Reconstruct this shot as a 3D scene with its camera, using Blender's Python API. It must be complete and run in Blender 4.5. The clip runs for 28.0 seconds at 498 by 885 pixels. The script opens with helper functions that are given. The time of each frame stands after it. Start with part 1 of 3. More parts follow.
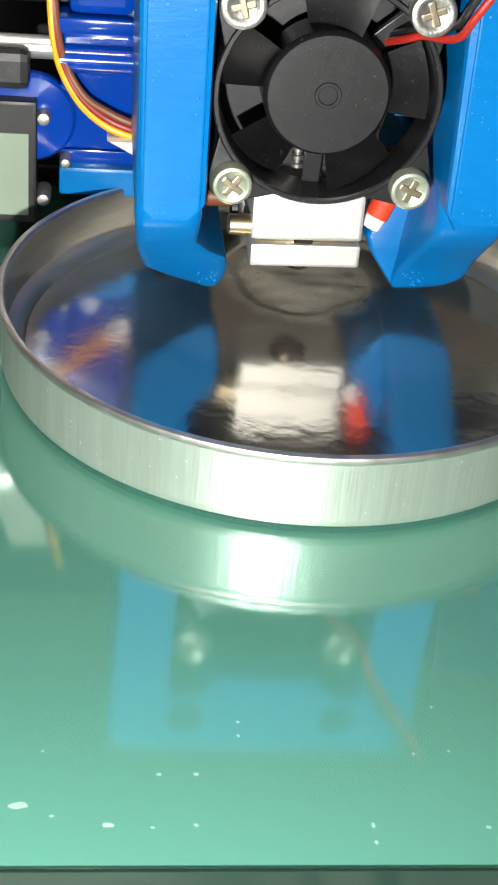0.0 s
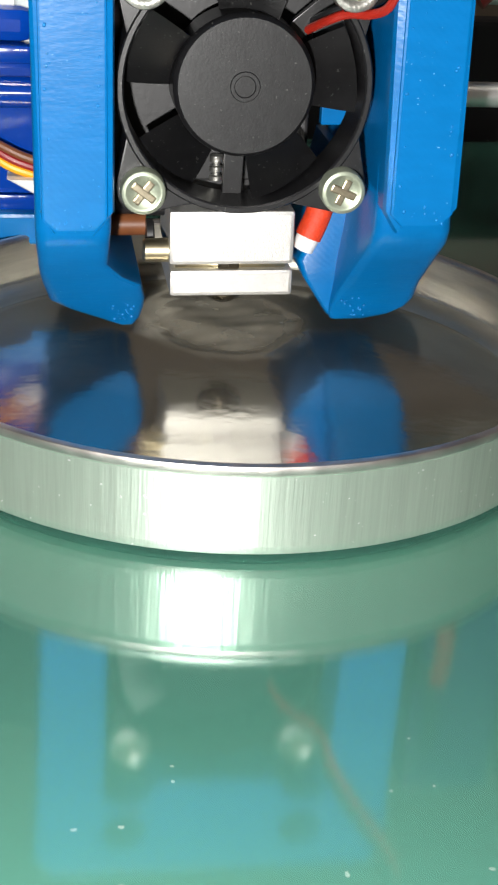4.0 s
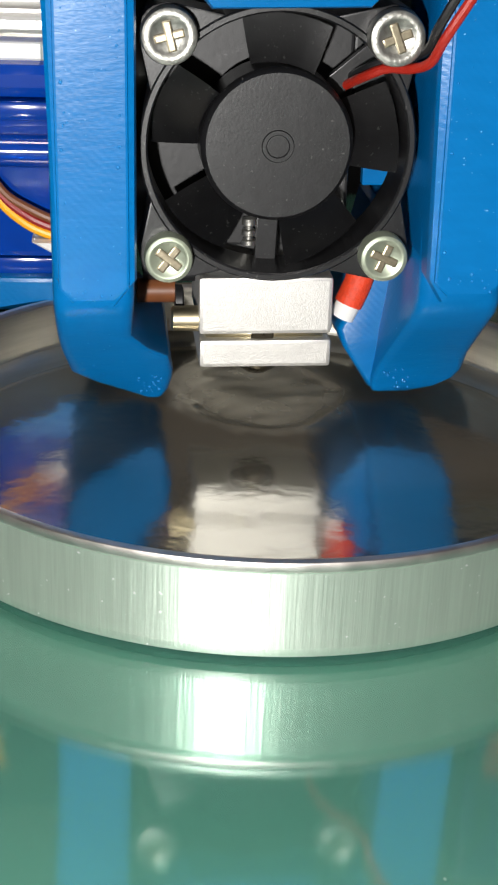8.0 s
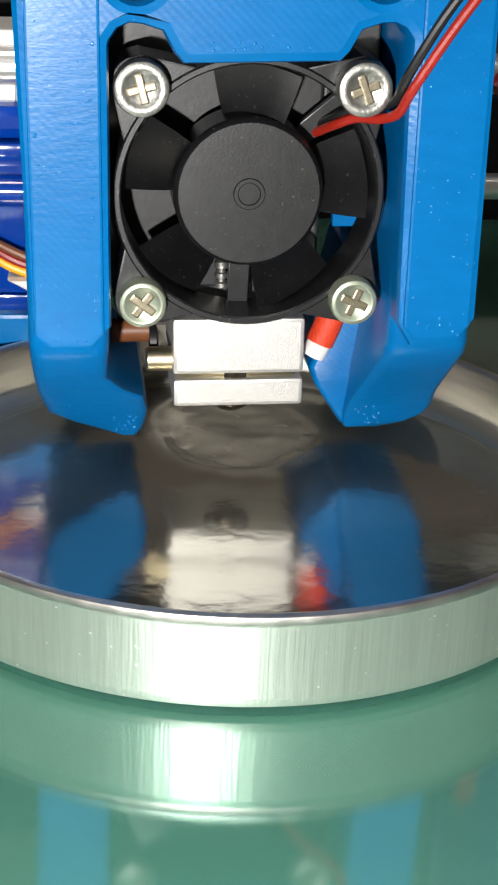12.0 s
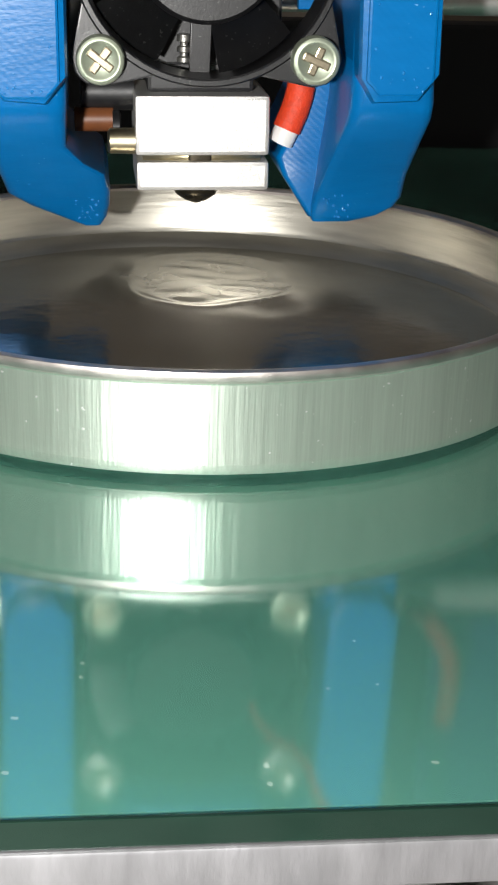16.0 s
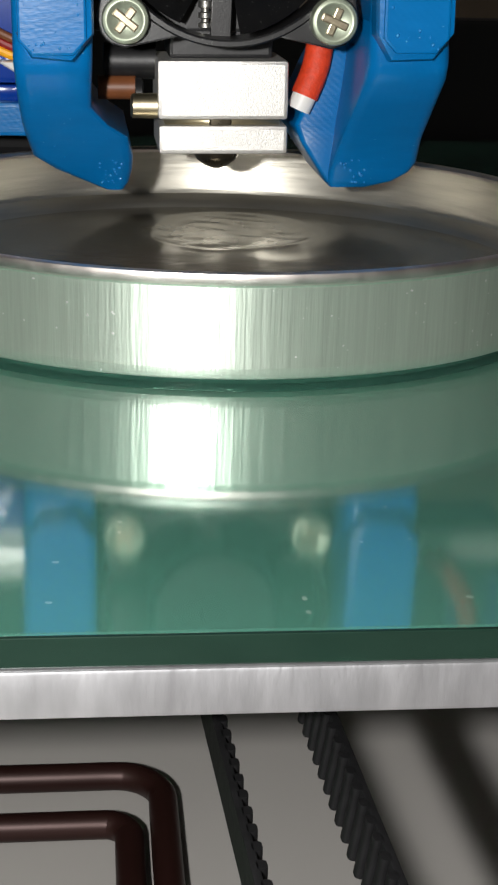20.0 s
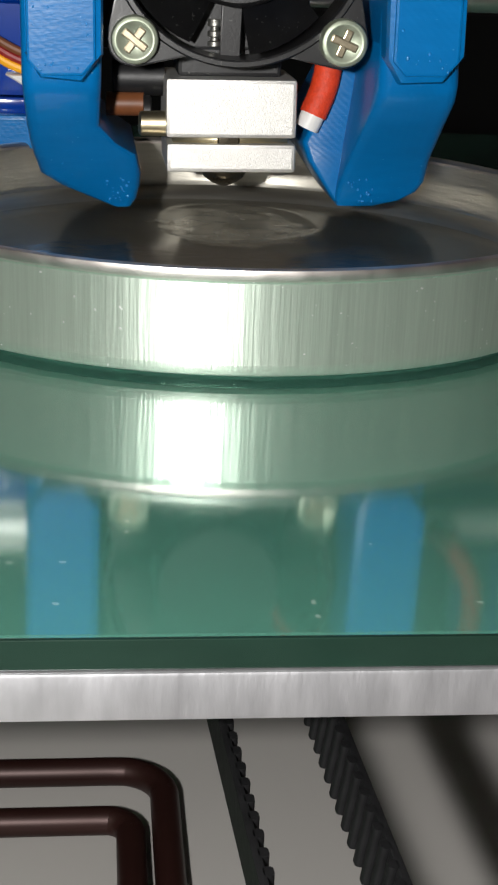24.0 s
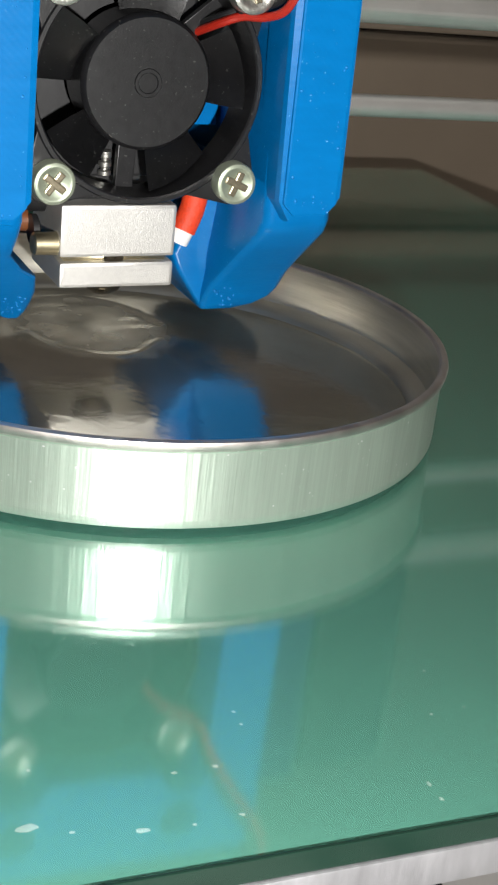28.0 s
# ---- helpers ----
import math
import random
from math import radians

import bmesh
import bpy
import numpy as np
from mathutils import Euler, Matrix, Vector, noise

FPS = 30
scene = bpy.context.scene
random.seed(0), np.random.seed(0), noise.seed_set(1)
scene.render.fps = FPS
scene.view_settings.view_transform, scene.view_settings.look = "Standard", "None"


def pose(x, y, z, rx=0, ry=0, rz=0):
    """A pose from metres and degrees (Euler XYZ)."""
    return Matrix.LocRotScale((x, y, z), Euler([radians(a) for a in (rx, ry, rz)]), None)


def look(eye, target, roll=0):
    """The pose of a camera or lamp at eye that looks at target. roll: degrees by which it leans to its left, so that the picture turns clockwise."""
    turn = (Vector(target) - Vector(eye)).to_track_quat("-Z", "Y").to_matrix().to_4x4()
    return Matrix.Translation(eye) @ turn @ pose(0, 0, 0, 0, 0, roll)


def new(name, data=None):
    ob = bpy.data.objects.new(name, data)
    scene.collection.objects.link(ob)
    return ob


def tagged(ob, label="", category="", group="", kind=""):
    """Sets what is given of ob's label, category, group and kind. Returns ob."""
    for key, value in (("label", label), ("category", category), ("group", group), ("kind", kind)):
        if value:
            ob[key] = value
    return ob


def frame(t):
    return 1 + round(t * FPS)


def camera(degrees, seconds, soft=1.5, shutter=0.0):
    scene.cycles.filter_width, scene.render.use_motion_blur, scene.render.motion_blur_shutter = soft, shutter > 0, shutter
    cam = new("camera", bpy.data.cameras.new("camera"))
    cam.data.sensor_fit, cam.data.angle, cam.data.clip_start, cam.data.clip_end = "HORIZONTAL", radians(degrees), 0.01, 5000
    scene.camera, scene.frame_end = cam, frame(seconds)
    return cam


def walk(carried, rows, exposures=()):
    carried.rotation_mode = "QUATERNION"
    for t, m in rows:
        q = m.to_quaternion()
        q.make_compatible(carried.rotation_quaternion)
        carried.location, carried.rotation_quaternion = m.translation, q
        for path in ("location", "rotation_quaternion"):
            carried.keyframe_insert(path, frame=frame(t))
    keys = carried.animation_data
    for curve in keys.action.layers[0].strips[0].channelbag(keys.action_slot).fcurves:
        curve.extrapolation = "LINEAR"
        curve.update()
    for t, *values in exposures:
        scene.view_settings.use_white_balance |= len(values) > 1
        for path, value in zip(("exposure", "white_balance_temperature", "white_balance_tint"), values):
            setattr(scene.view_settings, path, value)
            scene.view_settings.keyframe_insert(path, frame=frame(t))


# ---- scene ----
# All sizes below are in millimetres; MM turns them into metres. The top of the glass bed is z = 0.
MM = 0.001
FOV = 19.0
CAM = [
    (0, -27.85, -180.45, 105.61, -7.20, -32.73, 5.47),
    (0.5, -13.42, -159.45, 96.08, -5.02, -35.15, 5.28),
    (1, -9.73, -183.89, 91.37, -4.06, -30.17, 5.03),
    (1.5, -36.89, -207.81, 107.41, -10.30, -32.97, 3.81),
    (2, -45.90, -232.18, 128.26, -12.44, -31.59, 4.82),
    (2.5, -45.30, -235.67, 132.10, -12.51, -31.02, 4.37),
    (3, -41.23, -216.47, 115.14, -12.41, -29.35, 3.88),
    (3.5, -27.96, -188.69, 86.85, -9.87, -26.11, 3.42),
    (5.5, -18.99, -146.48, 67.64, -7.90, -24.23, 2.82),
    (6, -19.39, -160.26, 73.83, -6.98, -23.75, 2.46),
    (6.5, -17.71, -161.64, 75.71, -6.74, -23.76, 2.76),
    (7, -17.65, -156.91, 73.09, -6.80, -23.82, 2.64),
    (7.5, -18.01, -153.83, 72.14, -6.18, -23.56, 2.31),
    (8, -17.41, -155.22, 74.29, -6.11, -23.46, 2.34),
    (8.5, -12.99, -162.29, 80.91, -6.10, -23.17, 2.11),
    (9, -12.38, -162.64, 80.77, -6.26, -23.03, 2.29),
    (9.5, -15.36, -158.79, 79.77, -6.43, -23.16, 2.28),
    (10, -13.72, -160.04, 79.40, -6.37, -23.04, 2.25),
    (10.5, -15.15, -158.31, 79.94, -6.41, -23.14, 2.32),
    (11, -16.42, -156.87, 79.98, -6.65, -23.17, 2.31),
    (11.5, -15.73, -157.26, 80.04, -6.59, -23.21, 2.35),
    (12, -17.35, -156.04, 81.23, -7.10, -23.69, 2.36),
    (12.5, -15.69, -157.10, 80.53, -6.67, -23.35, 2.47),
    (14.5, -16.41, -155.63, 82.01, -6.32, -24.07, 2.60),
    (15, -17.23, -153.84, 79.97, -6.85, -23.65, 2.21),
    (15.5, -11.23, -160.83, 65.31, -6.31, -23.57, 2.28),
    (16, -11.08, -165.27, 54.12, -6.35, -21.27, 1.89),
    (16.5, -13.54, -171.95, 49.46, -6.97, -20.04, 2.29),
    (17, -11.47, -177.93, 40.24, -7.01, -21.52, 1.38),
    (17.5, -11.69, -175.41, 40.74, -6.92, -20.14, 1.72),
    (18, -12.33, -174.62, 41.67, -7.10, -19.34, 2.07),
    (18.5, -12.48, -173.41, 41.25, -7.04, -19.14, 2.05),
    (19, -13.04, -171.59, 40.71, -6.49, -19.16, 1.91),
    (19.5, -13.29, -171.38, 40.85, -6.34, -19.12, 2.01),
    (20, -13.91, -172.37, 41.22, -6.25, -19.07, 1.67),
    (20.5, -13.88, -171.56, 40.97, -6.26, -19.06, 1.92),
    (21, -14.21, -171.89, 41.70, -6.34, -19.14, 2.07),
    (21.5, -14.16, -171.84, 41.69, -6.24, -19.19, 2.03),
    (23.5, -14.62, -171.36, 41.93, -6.34, -19.49, 2.28),
    (24, -14.51, -171.06, 41.75, -6.28, -19.55, 2.32),
    (24.5, -14.59, -171.03, 42.12, -6.23, -19.64, 2.34),
    (25, -25.06, -172.55, 46.48, -7.73, -19.75, 1.82),
    (25.5, -68.60, -157.82, 59.05, -21.00, -24.73, 11.54),
    (26, -78.90, -159.33, 60.46, -23.17, -24.05, 8.43),
    (26.5, -77.37, -160.04, 59.71, -24.59, -23.27, 7.61),
    (27, -77.37, -160.78, 63.00, -24.81, -23.74, 6.96),
    (27.5, -65.56, -166.64, 64.86, -24.94, -22.93, 6.58),
    (28, -61.32, -169.98, 70.24, -25.14, -22.08, 6.76),
]
HEAD_LIFT = [
    (0, 0.00),
    (0.5, 0.00),
    (1, 0.00),
    (1.5, 0.00),
    (2, 0.00),
    (2.5, 0.00),
    (3, 0.00),
    (3.5, 0.00),
    (5.5, 0.00),
    (6, 0.00),
    (6.5, 0.00),
    (7, 0.00),
    (7.5, 0.00),
    (8, 0.00),
    (8.5, 0.00),
    (9, 0.00),
    (9.5, 0.00),
    (10, 0.00),
    (10.5, 0.00),
    (11, 0.00),
    (11.5, 0.00),
    (12, 0.64),
    (12.5, 1.34),
    (14.5, 3.88),
    (15, 4.56),
    (15.5, 4.81),
    (16, 6.16),
    (16.5, 5.95),
    (17, 5.69),
    (17.5, 5.28),
    (18, 5.21),
    (18.5, 5.09),
    (19, 4.25),
    (19.5, 4.16),
    (20, 3.72),
    (20.5, 2.41),
    (21, 2.50),
    (21.5, 1.55),
    (23.5, 0.59),
    (24, 0.57),
    (24.5, 0.63),
    (25, 1.89),
    (25.5, 1.85),
    (26, 1.85),
    (26.5, 1.53),
    (27, 1.92),
    (27.5, 1.55),
    (28, 1.36),
]
cam = camera(FOV, 28.0, soft=2.3)
walk(cam, [(t, pose(x * MM, y * MM, z * MM, 90 + pitch, 0, yaw) @ pose(0, 0, 0, 0, 0, roll)) for t, x, y, z, yaw, pitch, roll in CAM], exposures=[(0, 0.35), (0.8, -0.15), (2, 0.0), (3, 0.2), (6, -0.32), (8, -0.22), (10, -0.1), (12, -0.05), (15, -0.05), (16, -0.3), (17, -0.25), (19, -0.55), (20, -0.65), (24, -0.65), (25.5, -0.58), (27, -0.4), (28, -0.02)])

# ---- light ----
world = bpy.data.worlds.new("world")
scene.world = world
world.use_nodes = True
wb = world.node_tree.nodes["Background"]
wb.inputs[0].default_value = (0.72, 0.78, 0.9, 1)
wb.inputs[1].default_value = 0.25


def lamp(name, eye, target, sx, sy, power, color):
    data = bpy.data.lights.new(name, "AREA")
    data.shape, data.size, data.size_y, data.energy, data.color = "RECTANGLE", sx * MM, sy * MM, power, color
    ob = new(name, data)
    ob.matrix_world = look(Vector(eye) * MM, Vector(target) * MM)
    return ob


# the small white light of the filming phone, beside its lens, and a dim fill lamp added overhead
lamp("phone_light", (-39, -178, 47), (0, 5, 8), 5, 5, 0.60, (1.0, 0.98, 0.95))
lamp("fill_light", (-100, -500, 1690), (0, -200, 0), 700, 700, 22.0, (1.0, 0.95, 0.88))


# ---- materials ----
def mat(name, color, rough=0.5, metal=0.0, vary=0.12, scale=400.0, bump=0.0, bscale=1500.0, stretch=(1, 1, 1), coat=0.0, spec=0.5, rvary=0.1, sss=0.0, transmission=0.0, ior=1.5, color2=None):
    m = bpy.data.materials.new(name)
    m.use_nodes = True
    nt = m.node_tree
    b = nt.nodes["Principled BSDF"]
    b.inputs["Roughness"].default_value = rough
    b.inputs["Metallic"].default_value = metal
    b.inputs["Specular IOR Level"].default_value = spec
    b.inputs["Coat Weight"].default_value = coat
    b.inputs["Coat Roughness"].default_value = 0.05
    b.inputs["IOR"].default_value = ior
    b.inputs["Transmission Weight"].default_value = transmission
    if sss:
        b.inputs["Subsurface Weight"].default_value = sss
        b.inputs["Subsurface Radius"].default_value = (0.001, 0.0015, 0.003)
    tc = nt.nodes.new("ShaderNodeTexCoord")
    mp = nt.nodes.new("ShaderNodeMapping")
    mp.inputs["Scale"].default_value = stretch
    nt.links.new(tc.outputs["Object"], mp.inputs["Vector"])
    n1 = nt.nodes.new("ShaderNodeTexNoise")
    n1.inputs["Scale"].default_value, n1.inputs["Detail"].default_value = scale, 6
    nt.links.new(mp.outputs[0], n1.inputs["Vector"])
    n2 = nt.nodes.new("ShaderNodeTexNoise")
    n2.inputs["Scale"].default_value, n2.inputs["Detail"].default_value = scale * 0.13, 3
    nt.links.new(mp.outputs[0], n2.inputs["Vector"])
    add = nt.nodes.new("ShaderNodeMath")
    add.operation = "ADD"
    nt.links.new(n1.outputs["Fac"], add.inputs[0])
    nt.links.new(n2.outputs["Fac"], add.inputs[1])
    ramp = nt.nodes.new("ShaderNodeMapRange")
    ramp.inputs[1].default_value, ramp.inputs[2].default_value = 0.6, 1.4
    nt.links.new(add.outputs[0], ramp.inputs[0])
    mix = nt.nodes.new("ShaderNodeMix")
    mix.data_type = "RGBA"
    c2 = color2 or [c * (1 - vary) for c in color]
    mix.inputs[6].default_value = (*c2, 1)
    mix.inputs[7].default_value = (*[min(1, c * (1 + vary * 0.5)) for c in color], 1)
    nt.links.new(ramp.outputs[0], mix.inputs[0])
    nt.links.new(mix.outputs[2], b.inputs["Base Color"])
    rr = nt.nodes.new("ShaderNodeMapRange")
    rr.inputs[3].default_value, rr.inputs[4].default_value = max(0.01, rough - rvary * rough), rough + rvary * rough
    nt.links.new(n1.outputs["Fac"], rr.inputs[0])
    nt.links.new(rr.outputs[0], b.inputs["Roughness"])
    if bump:
        n3 = nt.nodes.new("ShaderNodeTexNoise")
        n3.inputs["Scale"].default_value, n3.inputs["Detail"].default_value = bscale, 4
        nt.links.new(mp.outputs[0], n3.inputs["Vector"])
        bp = nt.nodes.new("ShaderNodeBump")
        bp.inputs["Strength"].default_value, bp.inputs["Distance"].default_value = bump, 0.0002
        nt.links.new(n3.outputs["Fac"], bp.inputs["Height"])
        nt.links.new(bp.outputs[0], b.inputs["Normal"])
    return m


M_BLUE = mat("printed_blue_plastic", (0.0, 0.134, 0.385), 0.30, vary=0.12, scale=250, spec=0.2, bump=0.13, bscale=700, stretch=(1, 1, 3.2), coat=0.0)
# lighter than the duct's own blue, so the drops carry painted glints
M_BEAD = mat("blue_glint_beads", (0.02, 0.20, 0.52), 0.16, vary=0.05, scale=900)
M_FAN = mat("fan_black_plastic", (0.009, 0.009, 0.010), 0.36, vary=0.3, scale=900, bump=0.07, bscale=3500)
M_BLOCK = mat("sandblasted_aluminium", (0.70, 0.69, 0.66), 0.48, metal=0.85, vary=0.1, scale=1500, bump=0.3, bscale=6500)
M_STEEL = mat("screw_steel", (0.38, 0.375, 0.345), 0.42, metal=0.9, vary=0.35, scale=1500, bump=0.35, bscale=1800)
M_ZINC = mat("zinc_screw", (0.35, 0.39, 0.30), 0.42, metal=0.65, vary=0.2, scale=1500)
M_SLOT = mat("slot_steel", (0.36, 0.31, 0.22), 0.35, metal=0.85, vary=0.35, scale=2500)
M_BRASS = mat("heater_metal", (0.80, 0.70, 0.47), 0.38, metal=1.0, vary=0.25, scale=800)
M_DARKMET = mat("nozzle_dark", (0.10, 0.085, 0.06), 0.28, metal=0.9, vary=0.4, scale=900)
M_BLACK = mat("black_plastic", (0.012, 0.012, 0.013), 0.45, vary=0.3, scale=500, bump=0.1)
M_RED = mat("red_sleeve", (0.36, 0.016, 0.007), 0.45, vary=0.2, scale=900, bump=0.4, bscale=2500)
M_WHITE = mat("white_plastic", (0.8, 0.79, 0.76), 0.4, vary=0.05, scale=300)
M_CARTON = mat("cardboard", (0.17, 0.135, 0.10), 0.8, vary=0.15, scale=40)
M_CREAM = mat("beige_plastic", (0.5, 0.47, 0.40), 0.5, vary=0.1, scale=120)
M_ORANGE = mat("orange_wire", (0.9, 0.42, 0.01), 0.4, vary=0.1, scale=600)
M_DKRED = mat("dark_red_wire", (0.26, 0.012, 0.014), 0.4, vary=0.15, scale=600)
M_BROWNW = mat("brown_wire", (0.18, 0.06, 0.02), 0.45, vary=0.2, scale=600)
M_PAN = mat("tin_wall", (0.57, 0.65, 0.565), 0.40, metal=0.80, vary=0.16, scale=2600, bump=0.14, bscale=3500, stretch=(1, 1, 0.04), rvary=0.12)
def brushed(m, amount, rotation):
    """Stretches the gloss of a turned part along one direction."""
    nt = m.node_tree
    b = nt.nodes["Principled BSDF"]
    tan = nt.nodes.new("ShaderNodeTangent")
    tan.direction_type, tan.axis = "RADIAL", "Z"
    nt.links.new(tan.outputs[0], b.inputs["Tangent"])
    b.inputs["Anisotropic"].default_value = amount
    b.inputs["Anisotropic Rotation"].default_value = rotation


def dust_and_glints(m, color, scale, low, stretch=(1, 1, 1)):
    """Scatters fine light specks over a material: real dust and deposits, or painted glints."""
    nt = m.node_tree
    b = nt.nodes["Principled BSDF"]
    old = b.inputs["Base Color"].links[0].from_socket
    tc, mp = nt.nodes.new("ShaderNodeTexCoord"), nt.nodes.new("ShaderNodeMapping")
    mp.inputs["Scale"].default_value = stretch
    nz, ramp, mx = nt.nodes.new("ShaderNodeTexNoise"), nt.nodes.new("ShaderNodeMapRange"), nt.nodes.new("ShaderNodeMix")
    nz.inputs["Scale"].default_value, nz.inputs["Detail"].default_value = scale, 1
    ramp.inputs[1].default_value, ramp.inputs[2].default_value = low, low + 0.05
    mx.data_type = "RGBA"
    mx.inputs[7].default_value = (*color, 1)
    nt.links.new(tc.outputs["Object"], mp.inputs[0])
    nt.links.new(mp.outputs[0], nz.inputs["Vector"])
    nt.links.new(nz.outputs["Fac"], ramp.inputs[0])
    nt.links.new(ramp.outputs[0], mx.inputs[0])
    nt.links.new(old, mx.inputs[6])
    nt.links.new(mx.outputs[2], b.inputs["Base Color"])


def printed(m, period, strength):
    """Adds the fine parallel ridges of filament lines to a printed plastic."""
    nt = m.node_tree
    b = nt.nodes["Principled BSDF"]
    old = b.inputs["Normal"].links[0].from_socket
    tc, wave, bump = nt.nodes.new("ShaderNodeTexCoord"), nt.nodes.new("ShaderNodeTexWave"), nt.nodes.new("ShaderNodeBump")
    wave.wave_type, wave.bands_direction = "BANDS", "DIAGONAL"
    wave.inputs["Scale"].default_value = 2 * math.pi / (20 * period)
    wave.inputs["Distortion"].default_value = 0.6
    bump.inputs["Strength"].default_value, bump.inputs["Distance"].default_value = strength, 0.00006
    nt.links.new(tc.outputs["Object"], wave.inputs["Vector"])
    nt.links.new(wave.outputs["Fac"], bump.inputs["Height"])
    nt.links.new(old, bump.inputs["Normal"])
    nt.links.new(bump.outputs[0], b.inputs["Normal"])


printed(M_BLUE, 0.0005, 0.08)
dust_and_glints(M_FAN, (0.06, 0.06, 0.057), 2300, 0.70)
# on the blue the pale specks are glints painted into the colour
dust_and_glints(M_BLUE, (0.16, 0.4, 0.7), 1900, 0.772, (1, 1, 1.4))
dust_and_glints(M_PAN, (0.95, 0.95, 0.93), 1500, 0.735)
brushed(M_PAN, 0.72, 0.25)
M_PANRIM = mat("tin_rim", (0.66, 0.61, 0.58), 0.4, metal=1.0, vary=0.12, scale=500, rvary=0.3)
M_TININ = mat("tin_inner_wall", (0.58, 0.555, 0.485), 0.36, metal=0.94, vary=0.3, scale=350, stretch=(0.25, 0.25, 3), bump=0.3, bscale=500, rvary=0.2)
M_PANIN = mat("tin_floor", (0.62, 0.62, 0.60), 0.14, metal=1.0, vary=0.1, scale=120, rvary=0.5)
M_BACK = mat("green_mirror_backing", (0.115, 0.285, 0.235), 0.09, metal=0.2, vary=0.05, scale=25, rvary=0.4)
M_GLASS = bpy.data.materials.new("bed_glass")
M_GLASS.use_nodes = True
gn = M_GLASS.node_tree
clear, shine, fres, gmix = gn.nodes.new("ShaderNodeBsdfTransparent"), gn.nodes.new("ShaderNodeBsdfGlossy"), gn.nodes.new("ShaderNodeLayerWeight"), gn.nodes.new("ShaderNodeMixShader")
clear.inputs[0].default_value = (0.90, 0.985, 0.95, 1)
shine.inputs["Roughness"].default_value = 0.06
fres.inputs[0].default_value = 0.5
steep, gain = gn.nodes.new("ShaderNodeMath"), gn.nodes.new("ShaderNodeMath")
steep.operation, steep.inputs[1].default_value = "POWER", 2.0
gain.operation, gain.inputs[1].default_value, gain.inputs[2].default_value = "MULTIPLY_ADD", 0.82, 0.03
gn.links.new(fres.outputs["Facing"], steep.inputs[0])
gn.links.new(steep.outputs[0], gain.inputs[0])
gn.links.new(gain.outputs[0], gmix.inputs[0])
gn.links.new(clear.outputs[0], gmix.inputs[1])
gn.links.new(shine.outputs[0], gmix.inputs[2])
gn.links.new(gmix.outputs[0], gn.nodes["Material Output"].inputs[0])
M_GLASSEDGE = mat("bed_glass_edge", (0.007, 0.022, 0.015), 0.25, vary=0.3, scale=120, stretch=(1, 1, 4))
M_ALU = mat("bed_aluminium", (0.45, 0.45, 0.47), 0.42, metal=0.8, vary=0.3, scale=260, bump=0.25, bscale=700, stretch=(2.2, 1, 0.6))
M_TABLE = mat("white_table", (0.36, 0.345, 0.33), 0.5, vary=0.06, scale=20)
M_GREEN = mat("green_sheet", (0.0, 0.26, 0.035), 0.5, vary=0.05, scale=30)
M_BELT = mat("belt_rubber", (0.006, 0.006, 0.0065), 0.6, vary=0.4, scale=900, bump=0.2, spec=0.1)
M_COPPER = mat("dark_bronze_bar", (0.03, 0.010, 0.008), 0.45, metal=0.5, vary=0.5, scale=150, stretch=(0.3, 0.3, 1))
M_WRENCH = mat("forged_steel", (0.10, 0.095, 0.09), 0.34, metal=0.9, vary=0.4, scale=200, bump=0.2)
M_ROD = mat("ground_steel_rod", (0.78, 0.77, 0.75), 0.3, metal=0.8, vary=0.1, scale=200)
M_WALL = mat("room_wall", (0.32, 0.285, 0.245), 0.8, vary=0.15, scale=3)
M_CEIL = mat("white_ceiling_paint", (0.8, 0.79, 0.77), 0.8, vary=0.05, scale=3)
M_DARK = mat("dark_housing", (0.005, 0.005, 0.006), 0.65, vary=0.2, scale=30, spec=0.2)
M_SERVO = mat("translucent_blue_plastic", (0.001, 0.055, 0.42), 0.12, vary=0.25, scale=120, coat=0.6, transmission=0.25)
M_BRACKET = mat("milled_bracket_aluminium", (0.30, 0.32, 0.32), 0.5, metal=0.6, vary=0.3, scale=250, bump=0.5, bscale=500)
M_LABEL = mat("pale_green_label", (0.2, 0.26, 0.19), 0.5, vary=0.08, scale=100)
M_NAVY = mat("dark_blue_plastic", (0.004, 0.012, 0.11), 0.4, vary=0.2, scale=100)
M_SPECK = mat("dried_residue", (0.36, 0.43, 0.40), 0.5, vary=0.2, scale=900)
M_SKIN = mat("braided_sleeve", (0.76, 0.055, 0.012), 0.6, vary=0.35, scale=1400, bump=0.6, bscale=2200)
# pale cream puts the back wall's reflected light into the bare tin's colour
M_RIPPLE = mat("wet_tin_with_reflection", (0.66, 0.62, 0.505), 0.26, metal=0.45, vary=0.18, scale=160, rvary=0.3, bump=0.12, bscale=220)
M_WATER = mat("water_film_on_tin", (0.60, 0.585, 0.53), 0.15, metal=0.96, vary=0.1, scale=90, rvary=0.25, bump=0.5, bscale=220)


